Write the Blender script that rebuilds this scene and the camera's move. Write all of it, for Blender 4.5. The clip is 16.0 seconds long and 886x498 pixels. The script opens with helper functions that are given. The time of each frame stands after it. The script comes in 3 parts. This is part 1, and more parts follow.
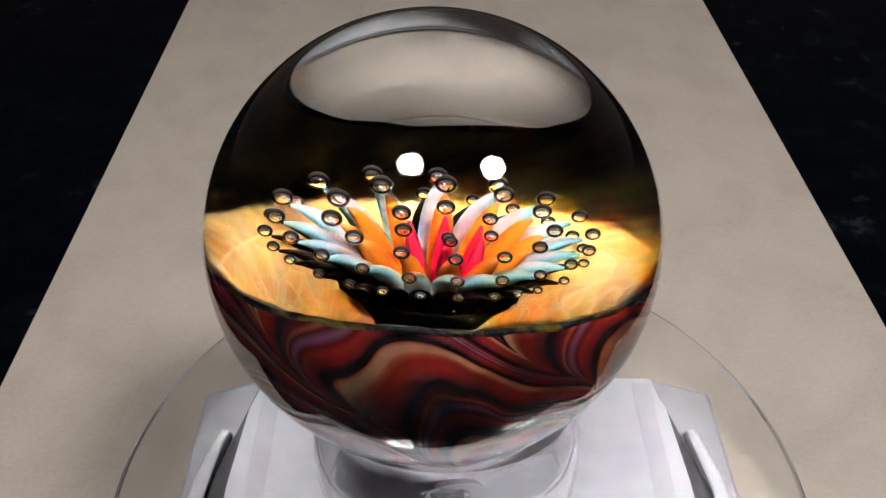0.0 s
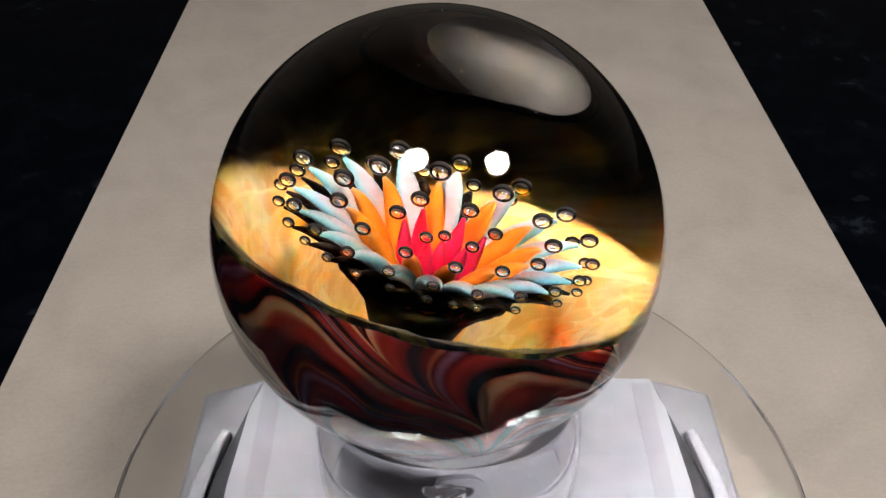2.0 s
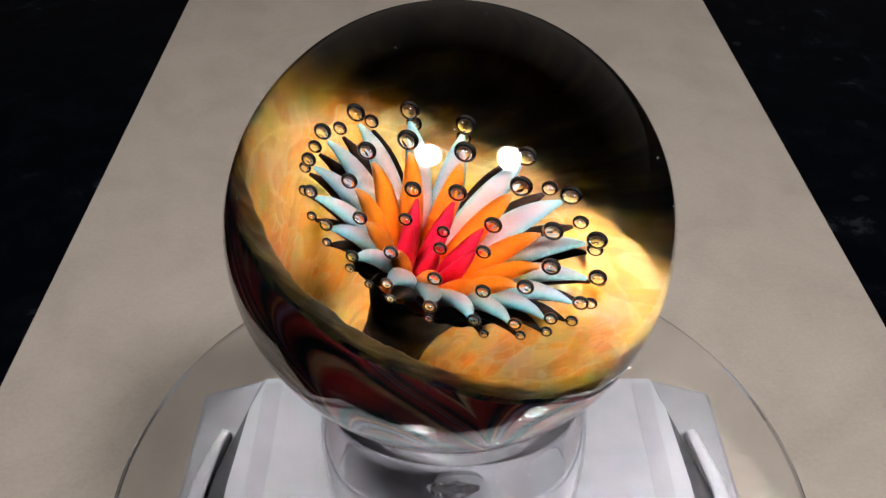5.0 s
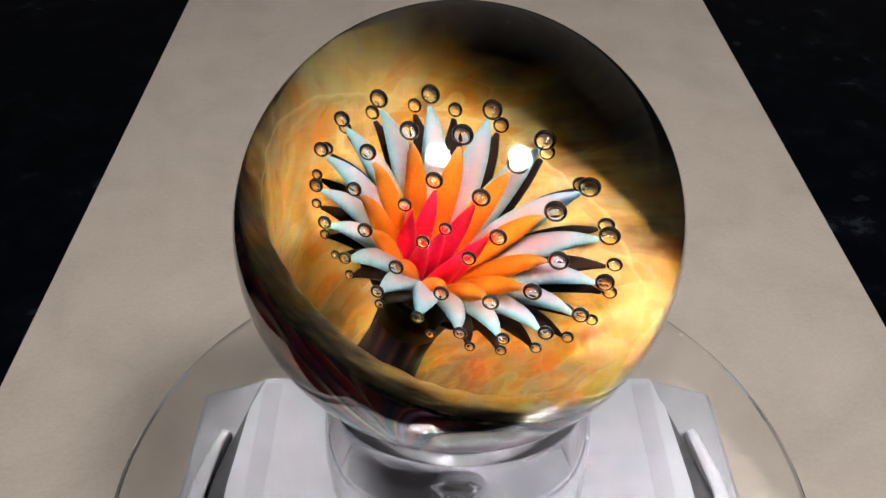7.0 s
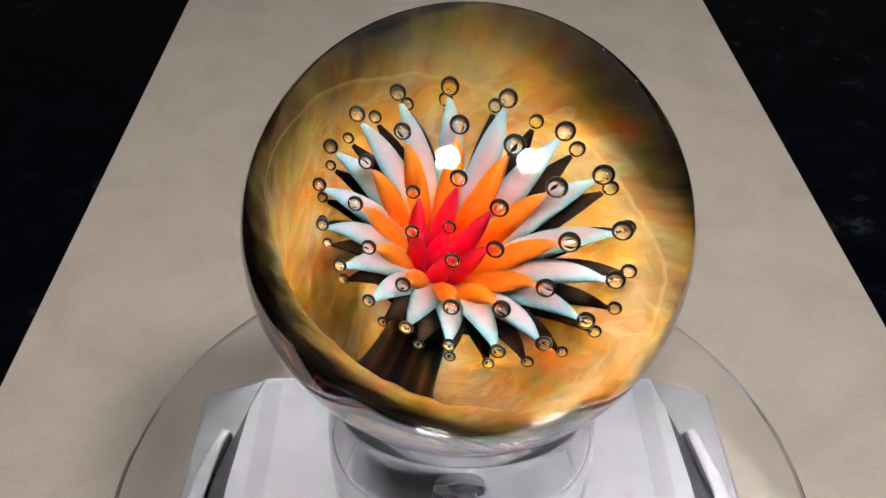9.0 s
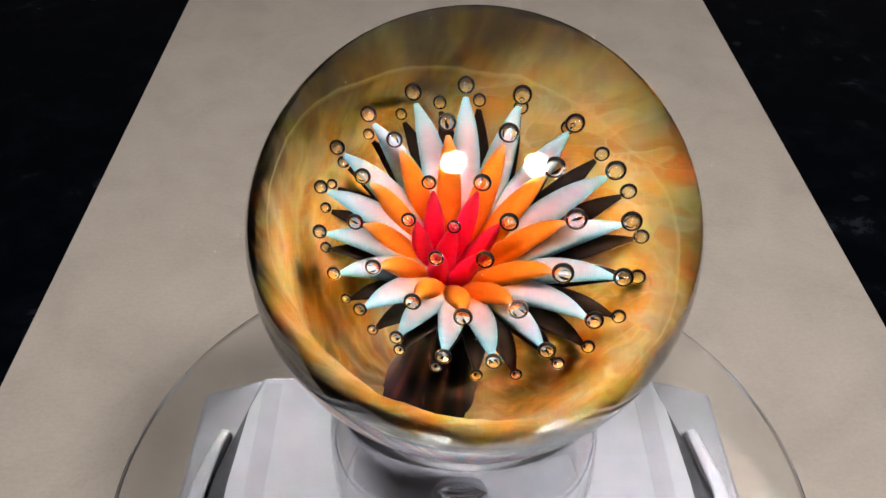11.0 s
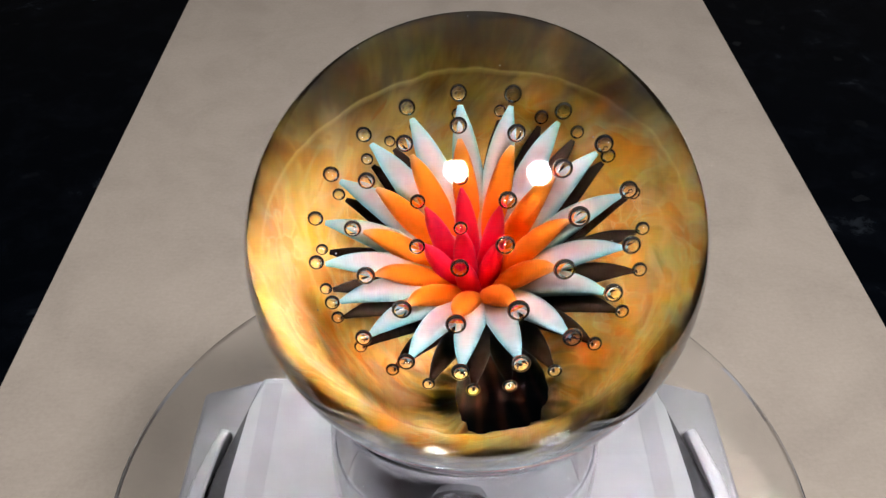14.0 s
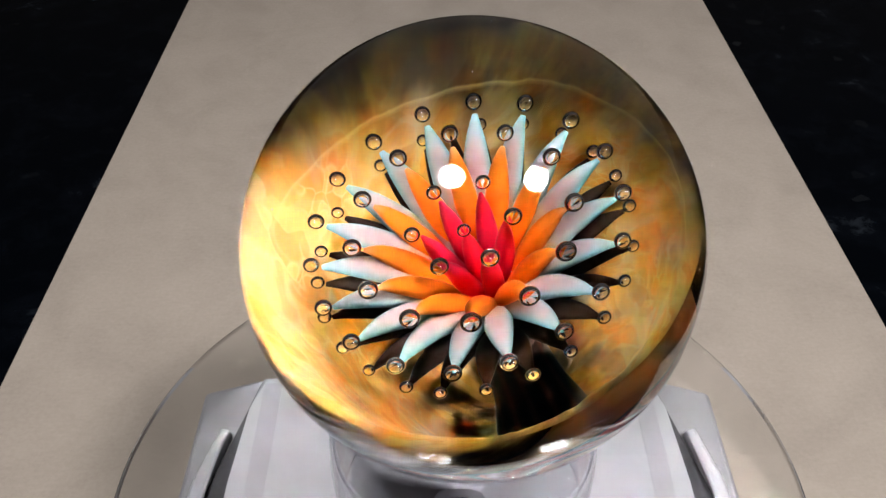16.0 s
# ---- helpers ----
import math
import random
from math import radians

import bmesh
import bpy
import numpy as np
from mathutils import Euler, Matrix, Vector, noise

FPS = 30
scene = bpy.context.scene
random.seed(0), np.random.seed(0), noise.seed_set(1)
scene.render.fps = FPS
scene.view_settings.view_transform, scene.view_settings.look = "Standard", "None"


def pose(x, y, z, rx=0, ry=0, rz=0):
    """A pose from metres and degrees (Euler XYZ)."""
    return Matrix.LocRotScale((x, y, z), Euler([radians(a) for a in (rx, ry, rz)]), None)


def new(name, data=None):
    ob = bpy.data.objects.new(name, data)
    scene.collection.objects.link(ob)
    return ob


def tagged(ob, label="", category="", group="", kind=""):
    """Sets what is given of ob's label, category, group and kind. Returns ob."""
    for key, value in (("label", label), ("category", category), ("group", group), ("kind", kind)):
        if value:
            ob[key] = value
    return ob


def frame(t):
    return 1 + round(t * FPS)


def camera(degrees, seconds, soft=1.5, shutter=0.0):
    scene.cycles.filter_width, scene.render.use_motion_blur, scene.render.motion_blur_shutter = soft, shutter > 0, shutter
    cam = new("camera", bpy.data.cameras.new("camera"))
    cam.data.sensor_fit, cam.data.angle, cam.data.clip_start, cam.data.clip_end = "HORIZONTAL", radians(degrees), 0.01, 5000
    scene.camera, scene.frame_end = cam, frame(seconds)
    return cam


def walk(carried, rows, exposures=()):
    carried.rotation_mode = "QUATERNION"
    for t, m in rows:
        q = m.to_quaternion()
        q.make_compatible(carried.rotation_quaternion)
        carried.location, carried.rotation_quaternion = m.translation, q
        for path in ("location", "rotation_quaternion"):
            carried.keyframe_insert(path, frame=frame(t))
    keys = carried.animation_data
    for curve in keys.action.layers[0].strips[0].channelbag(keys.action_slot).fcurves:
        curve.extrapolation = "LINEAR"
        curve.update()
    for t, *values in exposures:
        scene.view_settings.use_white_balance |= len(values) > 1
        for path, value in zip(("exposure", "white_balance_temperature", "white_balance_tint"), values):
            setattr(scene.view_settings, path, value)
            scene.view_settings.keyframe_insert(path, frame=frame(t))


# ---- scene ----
R = 0.030                                  # radius of the glass marble
CENTRE_Z = 2.757 * R                       # height of its centre over the board
DISC_Z = 0.91 * R                          # top of the turning disc
SPIN = 12.485                              # degrees a second, clockwise from above, once the table has settled
cam = camera(54.29, 16.0, soft=1.5)
EYE = pose(-0.0477 * R, -2.955 * R, 5.24 * R, 49.456, 0, 0)
walk(cam, [(0.0, EYE), (16.0, EYE)],
     exposures=[(0.0, 0.0), (2.5, -0.03), (3.5, -0.04), (4.0, -0.24), (5.2, -0.16), (6.5, -0.05), (9.0, 0.0), (16.0, 0.0)])

# ---- light ----
world = bpy.data.worlds.new("world")
scene.world = world
world.use_nodes = True
world.node_tree.nodes["Background"].inputs["Color"].default_value = (0.9, 0.93, 1.0, 1)
world.node_tree.nodes["Background"].inputs["Strength"].default_value = 0.012
scene.view_settings.exposure = 0.0
scene.cycles.blur_glossy = 0.0
scene.cycles.sample_clamp_indirect = 0.0
scene.cycles.caustics_refractive = True
scene.cycles.caustics_reflective = True
scene.cycles.max_bounces, scene.cycles.transmission_bounces, scene.cycles.glossy_bounces = 24, 20, 12
LAMP_W = (3.8, 5.3)
LAMP_SIZE = (0.108, 0.124)
LAMPS = [(-0.0930, -0.1690, 0.620), (0.2700, -0.1570, 0.620)]
for i, (lx, ly, lz) in enumerate(LAMPS):
    d = bpy.data.lights.new("puck_lamp", "AREA")
    d.shape, d.size, d.energy, d.color = "DISK", LAMP_SIZE[i], LAMP_W[i], (1.0, 0.952, 0.932)
    lamp = new("puck_lamp", d)
    lamp.matrix_world = pose(lx, ly, lz)


# ---- materials ----
def mat(name, **inputs):
    m = bpy.data.materials.new(name)
    m.use_nodes = True
    b = m.node_tree.nodes["Principled BSDF"]
    for k, v in inputs.items():
        b.inputs[k.replace("_", " ")].default_value = v
    return m, m.node_tree, b


def node(nt, kind, **props):
    n = nt.nodes.new(kind)
    for k, v in props.items():
        if k == "op":
            n.operation = v
        else:
            n.inputs[k.replace("_", " ")].default_value = v
    return n


def math_node(nt, op, a, b=None, c=None):
    n = nt.nodes.new("ShaderNodeMath")
    n.operation = op
    for i, v in enumerate((a, b, c)):
        if v is None:
            continue
        if isinstance(v, (int, float)):
            n.inputs[i].default_value = v
        else:
            nt.links.new(v, n.inputs[i])
    return n.outputs[0]


def ramp(nt, fac, stops, mode="LINEAR"):
    n = nt.nodes.new("ShaderNodeValToRGB")
    n.color_ramp.interpolation = mode
    e = n.color_ramp.elements
    while len(e) < len(stops):
        e.new(0.5)
    for i, (p, c) in enumerate(stops):
        e[i].position = p
        e[i].color = (*c, 1)
    nt.links.new(fac, n.inputs[0])
    return n.outputs[0]


def mix(nt, fac, a, b, blend="MIX"):
    n = nt.nodes.new("ShaderNodeMix")
    n.data_type, n.blend_type = "RGBA", blend
    for sock, v in ((n.inputs[0], fac), (n.inputs[6], a), (n.inputs[7], b)):
        if isinstance(v, (int, float)):
            sock.default_value = v
        elif isinstance(v, tuple):
            sock.default_value = (*v, 1)
        else:
            nt.links.new(v, sock)
    return n.outputs[2]


def noise_tex(nt, vec, scale, detail=3.0, rough=0.55, distort=0.0):
    n = node(nt, "ShaderNodeTexNoise", Scale=scale, Detail=detail, Roughness=rough, Distortion=distort)
    if vec is not None:
        nt.links.new(vec, n.inputs["Vector"])
    return n.outputs[0]


def coords(nt, scale=(1, 1, 1)):
    t = nt.nodes.new("ShaderNodeTexCoord")
    m = nt.nodes.new("ShaderNodeMapping")
    m.inputs["Scale"].default_value = scale
    nt.links.new(t.outputs["Object"], m.inputs["Vector"])
    return m.outputs[0]


def bump(nt, b, height, strength, dist):
    n = node(nt, "ShaderNodeBump", Strength=strength, Distance=dist)
    nt.links.new(height, n.inputs["Height"])
    nt.links.new(n.outputs[0], b.inputs["Normal"])


def attr(nt, name):
    n = nt.nodes.new("ShaderNodeAttribute")
    n.attribute_name = name
    return n.outputs["Fac"]


def glass(name, ior, color=(1, 1, 1), rough=0.0):
    m, nt, b = mat(name, IOR=ior, Roughness=rough, Transmission_Weight=1.0)
    b.inputs["Base Color"].default_value = (*color, 1)
    return m


CLEAR = glass("clear_glass", 1.5)
BUBBLE = glass("air_in_glass", 1 / 1.5)
CLOUDY = glass("cloudy_acrylic", 1.49, (0.84, 0.83, 0.88), 0.01)
CLOUDY.node_tree.nodes["Principled BSDF"].inputs["Transmission Weight"].default_value = 0.97
ACRYLIC = glass("clear_acrylic", 1.49, (0.975, 0.98, 0.985))


def swirl_material():
    m, nt, b = mat("red_swirl_glass", Roughness=0.35, Specular_IOR_Level=0.04)
    v = coords(nt)
    s = nt.nodes.new("ShaderNodeSeparateXYZ")
    nt.links.new(v, s.inputs[0])
    x, y, z = s.outputs
    phi = math_node(nt, "ARCTAN2", y, x)
    warp = noise_tex(nt, v, 34.0, 1.0)
    curl = noise_tex(nt, v, 75.0, 1.0, 0.5, 0.6)
    lat = math_node(nt, "MULTIPLY", z, 1.0 / R)
    # broad bands combed up and down into feathers round the bowl
    skew = math_node(nt, "ADD", math_node(nt, "MULTIPLY", phi, 3.0), math_node(nt, "MULTIPLY", lat, 3.4))
    skew = math_node(nt, "ADD", skew, math_node(nt, "MULTIPLY", warp, 3.0))
    comb = math_node(nt, "SINE", skew)
    fold = math_node(nt, "POWER", math_node(nt, "ABSOLUTE", comb), 0.6)
    h = math_node(nt, "MULTIPLY", lat, 2.5)
    h = math_node(nt, "SUBTRACT", h, math_node(nt, "MULTIPLY", fold, 0.95))
    h = math_node(nt, "ADD", h, math_node(nt, "MULTIPLY", warp, 1.3))
    h = math_node(nt, "ADD", h, math_node(nt, "MULTIPLY", curl, 0.35))
    f = math_node(nt, "FRACT", h)
    dark, maroon, red = (0.012, 0.005, 0.007), (0.12, 0.010, 0.011), (0.26, 0.020, 0.016)
    tan, plum, rust = (0.48, 0.22, 0.12), (0.24, 0.09, 0.13), (0.36, 0.085, 0.04)
    c = ramp(nt, f, [(0.0, dark), (0.05, dark), (0.09, maroon), (0.20, red), (0.33, red), (0.39, rust), (0.43, tan), (0.49, tan), (0.52, rust), (0.54, dark), (0.60, dark),
                     (0.64, maroon), (0.72, red), (0.77, maroon), (0.82, plum), (0.87, maroon), (0.90, rust), (0.93, maroon), (1.0, dark)])
    nt.links.new(c, b.inputs["Base Color"])
    return m


def wall_material():
    m, nt, b = mat("amber_streak_glass", Roughness=0.4, Specular_IOR_Level=0.04)
    v = coords(nt)
    s = nt.nodes.new("ShaderNodeSeparateXYZ")
    nt.links.new(v, s.inputs[0])
    x, y, z = s.outputs
    phi = math_node(nt, "ARCTAN2", y, x)
    rho = math_node(nt, "SQRT", math_node(nt, "ADD", math_node(nt, "MULTIPLY", x, x), math_node(nt, "MULTIPLY", y, y)))
    lat = math_node(nt, "MULTIPLY", math_node(nt, "SUBTRACT", z, math_node(nt, "MULTIPLY", rho, -0.9)), 1.0 / R)
    big = noise_tex(nt, v, 40.0, 0.0)
    turn = math_node(nt, "ADD", phi, math_node(nt, "MULTIPLY", lat, 0.9))
    turn = math_node(nt, "ADD", turn, math_node(nt, "MULTIPLY", big, 0.5))

    def drawn(across, along):
        cx = nt.nodes.new("ShaderNodeCombineXYZ")
        nt.links.new(math_node(nt, "MULTIPLY", math_node(nt, "COSINE", turn), across), cx.inputs[0])
        nt.links.new(math_node(nt, "MULTIPLY", math_node(nt, "SINE", turn), across), cx.inputs[1])
        nt.links.new(math_node(nt, "MULTIPLY", lat, along), cx.inputs[2])
        return cx.outputs[0]
    amber, yellow, orange = (0.88, 0.47, 0.085), (0.89, 0.58, 0.17), (0.90, 0.39, 0.085)
    cream, olive, umber = (0.90, 0.74, 0.36), (0.62, 0.48, 0.15), (0.20, 0.085, 0.028)
    c = ramp(nt, noise_tex(nt, drawn(2.4, 3.0), 1.3, 1.0, 0.5), [(0.30, olive), (0.38, amber), (0.55, yellow), (0.68, amber)])
    patch = ramp(nt, noise_tex(nt, drawn(2.6, 3.0), 1.5, 1.2, 0.5, 0.2), [(0.47, (0, 0, 0)), (0.57, (1, 1, 1))])
    c = mix(nt, math_node(nt, "MULTIPLY", patch, 0.85), c, orange)
    dark = ramp(nt, noise_tex(nt, drawn(3.0, 2.8), 1.5, 1.5, 0.5, 0.3), [(0.56, (0, 0, 0)), (0.68, (1, 1, 1))])
    c = mix(nt, math_node(nt, "MULTIPLY", dark, 0.2), c, umber)
    vo = node(nt, "ShaderNodeTexVoronoi", Scale=2.4)
    vo.feature = "DISTANCE_TO_EDGE"
    sway = nt.nodes.new("ShaderNodeVectorMath")
    sway.operation = "ADD"
    wave = node(nt, "ShaderNodeTexNoise", Scale=2.2, Detail=1.0)
    nt.links.new(drawn(1.6, 2.2), wave.inputs["Vector"])
    nt.links.new(drawn(1.6, 2.2), sway.inputs[0])
    nt.links.new(wave.outputs["Color"], sway.inputs[1])
    nt.links.new(sway.outputs[0], vo.inputs["Vector"])
    scale_edge = ramp(nt, vo.outputs["Distance"], [(0.0, (1, 1, 1)), (0.035, (0.5, 0.5, 0.5)), (0.13, (0, 0, 0))])
    c = mix(nt, math_node(nt, "MULTIPLY", scale_edge, 0.45), c, cream)
    # overlapping drawn flakes, each of its own tone
    cell = node(nt, "ShaderNodeTexVoronoi", Scale=2.4)
    nt.links.new(sway.outputs[0], cell.inputs["Vector"])
    tone = nt.nodes.new("ShaderNodeSeparateXYZ")
    nt.links.new(cell.outputs["Color"], tone.inputs[0])
    c = mix(nt, ramp(nt, tone.outputs[0], [(0.55, (0, 0, 0)), (0.75, (0.55, 0.55, 0.55))]), c, orange)
    c = mix(nt, ramp(nt, tone.outputs[1], [(0.60, (0, 0, 0)), (0.80, (0.5, 0.5, 0.5))]), c, cream)
    c = mix(nt, ramp(nt, tone.outputs[2], [(0.66, (0, 0, 0)), (0.85, (0.22, 0.22, 0.22))]), c, olive)
    pale = ramp(nt, noise_tex(nt, drawn(4.0, 2.4), 1.7, 1.5, 0.5, 0.3), [(0.58, (0, 0, 0)), (0.70, (1, 1, 1))])
    c = mix(nt, math_node(nt, "MULTIPLY", pale, 0.34), c, (0.60, 0.58, 0.40))
    thin = ramp(nt, noise_tex(nt, drawn(7.0, 3.4), 1.6, 2.0, 0.5, 1.0), [(0.46, (0, 0, 0)), (0.50, (1, 1, 1)), (0.54, (0, 0, 0))])
    c = mix(nt, math_node(nt, "MULTIPLY", thin, 0.10), c, umber)
    # finer flakes laid over the broad ones, with bright crisp edges on some of them
    shard = node(nt, "ShaderNodeTexVoronoi", Scale=4.6)
    shard.feature = "DISTANCE_TO_EDGE"
    nt.links.new(sway.outputs[0], shard.inputs["Vector"])
    piece = node(nt, "ShaderNodeTexVoronoi", Scale=4.6)
    nt.links.new(sway.outputs[0], piece.inputs["Vector"])
    tint = nt.nodes.new("ShaderNodeSeparateXYZ")
    nt.links.new(piece.outputs["Color"], tint.inputs[0])
    c = mix(nt, ramp(nt, tint.outputs[0], [(0.62, (0, 0, 0)), (0.72, (0.38, 0.38, 0.38))]), c, (0.90, 0.64, 0.24))
    c = mix(nt, ramp(nt, tint.outputs[1], [(0.70, (0, 0, 0)), (0.80, (0.34, 0.34, 0.34))]), c, (0.66, 0.30, 0.07))
    crisp = ramp(nt, shard.outputs["Distance"], [(0.0, (1, 1, 1)), (0.02, (0.6, 0.6, 0.6)), (0.06, (0, 0, 0))])
    some = ramp(nt, noise_tex(nt, drawn(2.0, 2.0), 1.9, 1.0), [(0.48, (0, 0, 0)), (0.60, (1, 1, 1))])
    c = mix(nt, math_node(nt, "MULTIPLY", math_node(nt, "MULTIPLY", crisp, some), 0.55), c, cream)
    # violet-grey clouds low in the well
    low = ramp(nt, math_node(nt, "MULTIPLY", z, -1.0 / R), [(0.46, (0, 0, 0)), (0.66, (1, 1, 1))])
    cloudy = ramp(nt, noise_tex(nt, drawn(2.4, 2.0), 1.6, 2.0, 0.5, 0.4), [(0.44, (0, 0, 0)), (0.54, (1, 1, 1))])
    c = mix(nt, math_node(nt, "MULTIPLY", math_node(nt, "MULTIPLY", low, cloudy), 0.45), c, (0.26, 0.18, 0.15))
    # the well's colour goes to a very dark brown towards its bottom
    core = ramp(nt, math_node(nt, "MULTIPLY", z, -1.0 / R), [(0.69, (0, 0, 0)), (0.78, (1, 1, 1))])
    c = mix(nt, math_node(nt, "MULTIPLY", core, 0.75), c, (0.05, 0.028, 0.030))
    # a smoky olive band that fades in towards the rim, with an uneven edge; part is painted shade
    band = math_node(nt, "ADD", math_node(nt, "MULTIPLY", rho, 1.0 / R), math_node(nt, "MULTIPLY", noise_tex(nt, drawn(2.0, 0.6), 1.6, 3.0), 0.22))
    # side and lobe widen the band, painting the far lip's shade into its colour
    side = math_node(nt, "MULTIPLY_ADD", math_node(nt, "COSINE", math_node(nt, "SUBTRACT", phi, 4.65)), 0.5, 0.5)
    side = math_node(nt, "POWER", side, 1.4)
    lobe = math_node(nt, "MULTIPLY_ADD", math_node(nt, "COSINE", math_node(nt, "SUBTRACT", phi, 2.5)), 0.5, 0.5)
    side = math_node(nt, "MAXIMUM", side, math_node(nt, "MULTIPLY", math_node(nt, "POWER", lobe, 3.5), 0.8))
    smoke_shade = ramp(nt, math_node(nt, "MULTIPLY_ADD", math_node(nt, "ADD", band, math_node(nt, "MULTIPLY", side, 0.30)), 0.5, 0.0), [(0.405, (0, 0, 0)), (0.45, (0.35, 0.35, 0.35)), (0.505, (1, 1, 1))])
    smoky = ramp(nt, noise_tex(nt, drawn(3.0, 2.6), 2.0, 3.0), [(0.38, (0.030, 0.015, 0.011)), (0.48, (0.072, 0.044, 0.017)), (0.57, (0.14, 0.095, 0.032)), (0.67, (0.21, 0.14, 0.05))])
    c = mix(nt, math_node(nt, "MULTIPLY", smoke_shade, 0.92), c, smoky)
    # a pale drawn line where the lip turns down into the well
    turn_down = math_node(nt, "MULTIPLY_ADD", noise_tex(nt, drawn(2.0, 0.5), 1.4, 2.0), 0.035, math_node(nt, "MULTIPLY", rho, 1.0 / R))
    line = ramp(nt, turn_down, [(0.612, (0, 0, 0)), (0.616, (1, 1, 1)), (0.621, (0, 0, 0))])
    c = mix(nt, math_node(nt, "MULTIPLY", line, 0.32), c, cream)
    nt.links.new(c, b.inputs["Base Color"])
    b.inputs["Subsurface Weight"].default_value = 0.6
    b.inputs["Subsurface Scale"].default_value = 0.0014
    b.inputs["Subsurface Radius"].default_value = (1.0, 0.75, 0.5)
    return m


def rim_material():
    m, nt, b = mat("olive_rim_glass", Roughness=0.35, Specular_IOR_Level=0.04)
    v = coords(nt)
    f = noise_tex(nt, v, 160.0, 4.0, 0.6, 0.8)
    c = ramp(nt, f, [(0.34, (0.010, 0.011, 0.018)), (0.50, (0.025, 0.028, 0.03)), (0.60, (0.16, 0.12, 0.025)), (0.68, (0.24, 0.19, 0.06)), (0.76, (0.06, 0.09, 0.11))])
    nt.links.new(c, b.inputs["Base Color"])
    return m


def veil_material():
    m, nt, b = mat("smoky_veil_glass", Roughness=0.4, Specular_IOR_Level=0.0)
    v = coords(nt)
    s = nt.nodes.new("ShaderNodeSeparateXYZ")
    nt.links.new(v, s.inputs[0])
    x, y, z = s.outputs
    phi = math_node(nt, "ARCTAN2", y, x)
    far = math_node(nt, "SUBTRACT", math_node(nt, "COSINE", math_node(nt, "SUBTRACT", phi, 2.75)), 0.80)
    far = math_node(nt, "MAXIMUM", far, 0.0)
    cloud = noise_tex(nt, v, 90.0, 2.0)
    up = math_node(nt, "MULTIPLY_ADD", z, -1.0 / R, 0.07)
    a = math_node(nt, "ADD", up, math_node(nt, "MULTIPLY", far, 0.9))
    wide = math_node(nt, "SUBTRACT", math_node(nt, "COSINE", math_node(nt, "SUBTRACT", phi, 2.75)), 0.45)
    a = math_node(nt, "ADD", a, math_node(nt, "MULTIPLY", math_node(nt, "MAXIMUM", wide, 0.0), 0.50))
    a = math_node(nt, "ADD", a, math_node(nt, "MULTIPLY", math_node(nt, "SUBTRACT", cloud, 0.5), 0.05))
    a = ramp(nt, a, [(0.0, (0, 0, 0)), (0.05, (0.16, 0.16, 0.16)), (0.11, (0.52, 0.52, 0.52)), (0.18, (0.92, 0.92, 0.92))])
    ends = ramp(nt, math_node(nt, "COSINE", math_node(nt, "SUBTRACT", phi, 2.0)), [(0.28, (0, 0, 0)), (0.55, (1, 1, 1))])
    a = math_node(nt, "MULTIPLY", a, ends)
    nt.links.new(a, b.inputs["Alpha"])
    nt.links.new(ramp(nt, cloud, [(0.4, (0.30, 0.12, 0.04)), (0.6, (0.15, 0.055, 0.022))]), b.inputs["Base Color"])
    return m


def petal_material(name, stops, edge=None, edge_amount=0.0, flush=None, scatter=0.0):
    m, nt, b = mat(name, Roughness=0.45, Specular_IOR_Level=0.04)
    c = ramp(nt, attr(nt, "along"), stops)
    v = coords(nt)
    cloud = noise_tex(nt, v, 260.0, 3.0)
    if flush:
        spot = ramp(nt, noise_tex(nt, v, 170.0, 2.0), [(0.46, (0, 0, 0)), (0.62, (1, 1, 1))])
        c = mix(nt, math_node(nt, "MULTIPLY", spot, 0.45), c, flush)
    if edge:
        w = math_node(nt, "MULTIPLY", math_node(nt, "POWER", attr(nt, "across"), 1.0), edge_amount)
        w = math_node(nt, "MULTIPLY", w, math_node(nt, "ADD", cloud, 0.5))
        c = mix(nt, w, c, edge)
    shade = ramp(nt, cloud, [(0.3, (0.85, 0.85, 0.85)), (0.7, (1.1, 1.1, 1.1))])
    c = mix(nt, 1.0, c, shade, "MULTIPLY")
    nt.links.new(c, b.inputs["Base Color"])
    b.inputs["Subsurface Weight"].default_value = scatter
    b.inputs["Subsurface Scale"].default_value = 0.0012
    b.inputs["Subsurface Radius"].default_value = (1.0, 0.7, 0.6)
    return m


RED = petal_material("red_petal_glass", [(0.0, (0.62, 0.004, 0.02)), (0.8, (0.78, 0.012, 0.06)), (1.0, (0.72, 0.02, 0.06))])
ORANGE = petal_material("orange_petal_glass", [(0.0, (0.74, 0.06, 0.006)), (0.5, (0.80, 0.17, 0.006)), (0.9, (0.80, 0.22, 0.012)), (1.0, (0.72, 0.30, 0.10))])
OPAL = petal_material("opal_petal_glass", [(0.0, (0.62, 0.13, 0.03)), (0.24, (0.60, 0.22, 0.15)), (0.52, (0.55, 0.35, 0.37)), (0.78, (0.42, 0.45, 0.51)), (1.0, (0.28, 0.52, 0.59))],
                      (0.19, 0.49, 0.56), 0.95, (0.66, 0.34, 0.27), 0.4)
BLACK = petal_material("black_petal_glass", [(0.0, (0.020, 0.009, 0.007)), (0.5, (0.014, 0.008, 0.006)), (1.0, (0.030, 0.015, 0.010))])


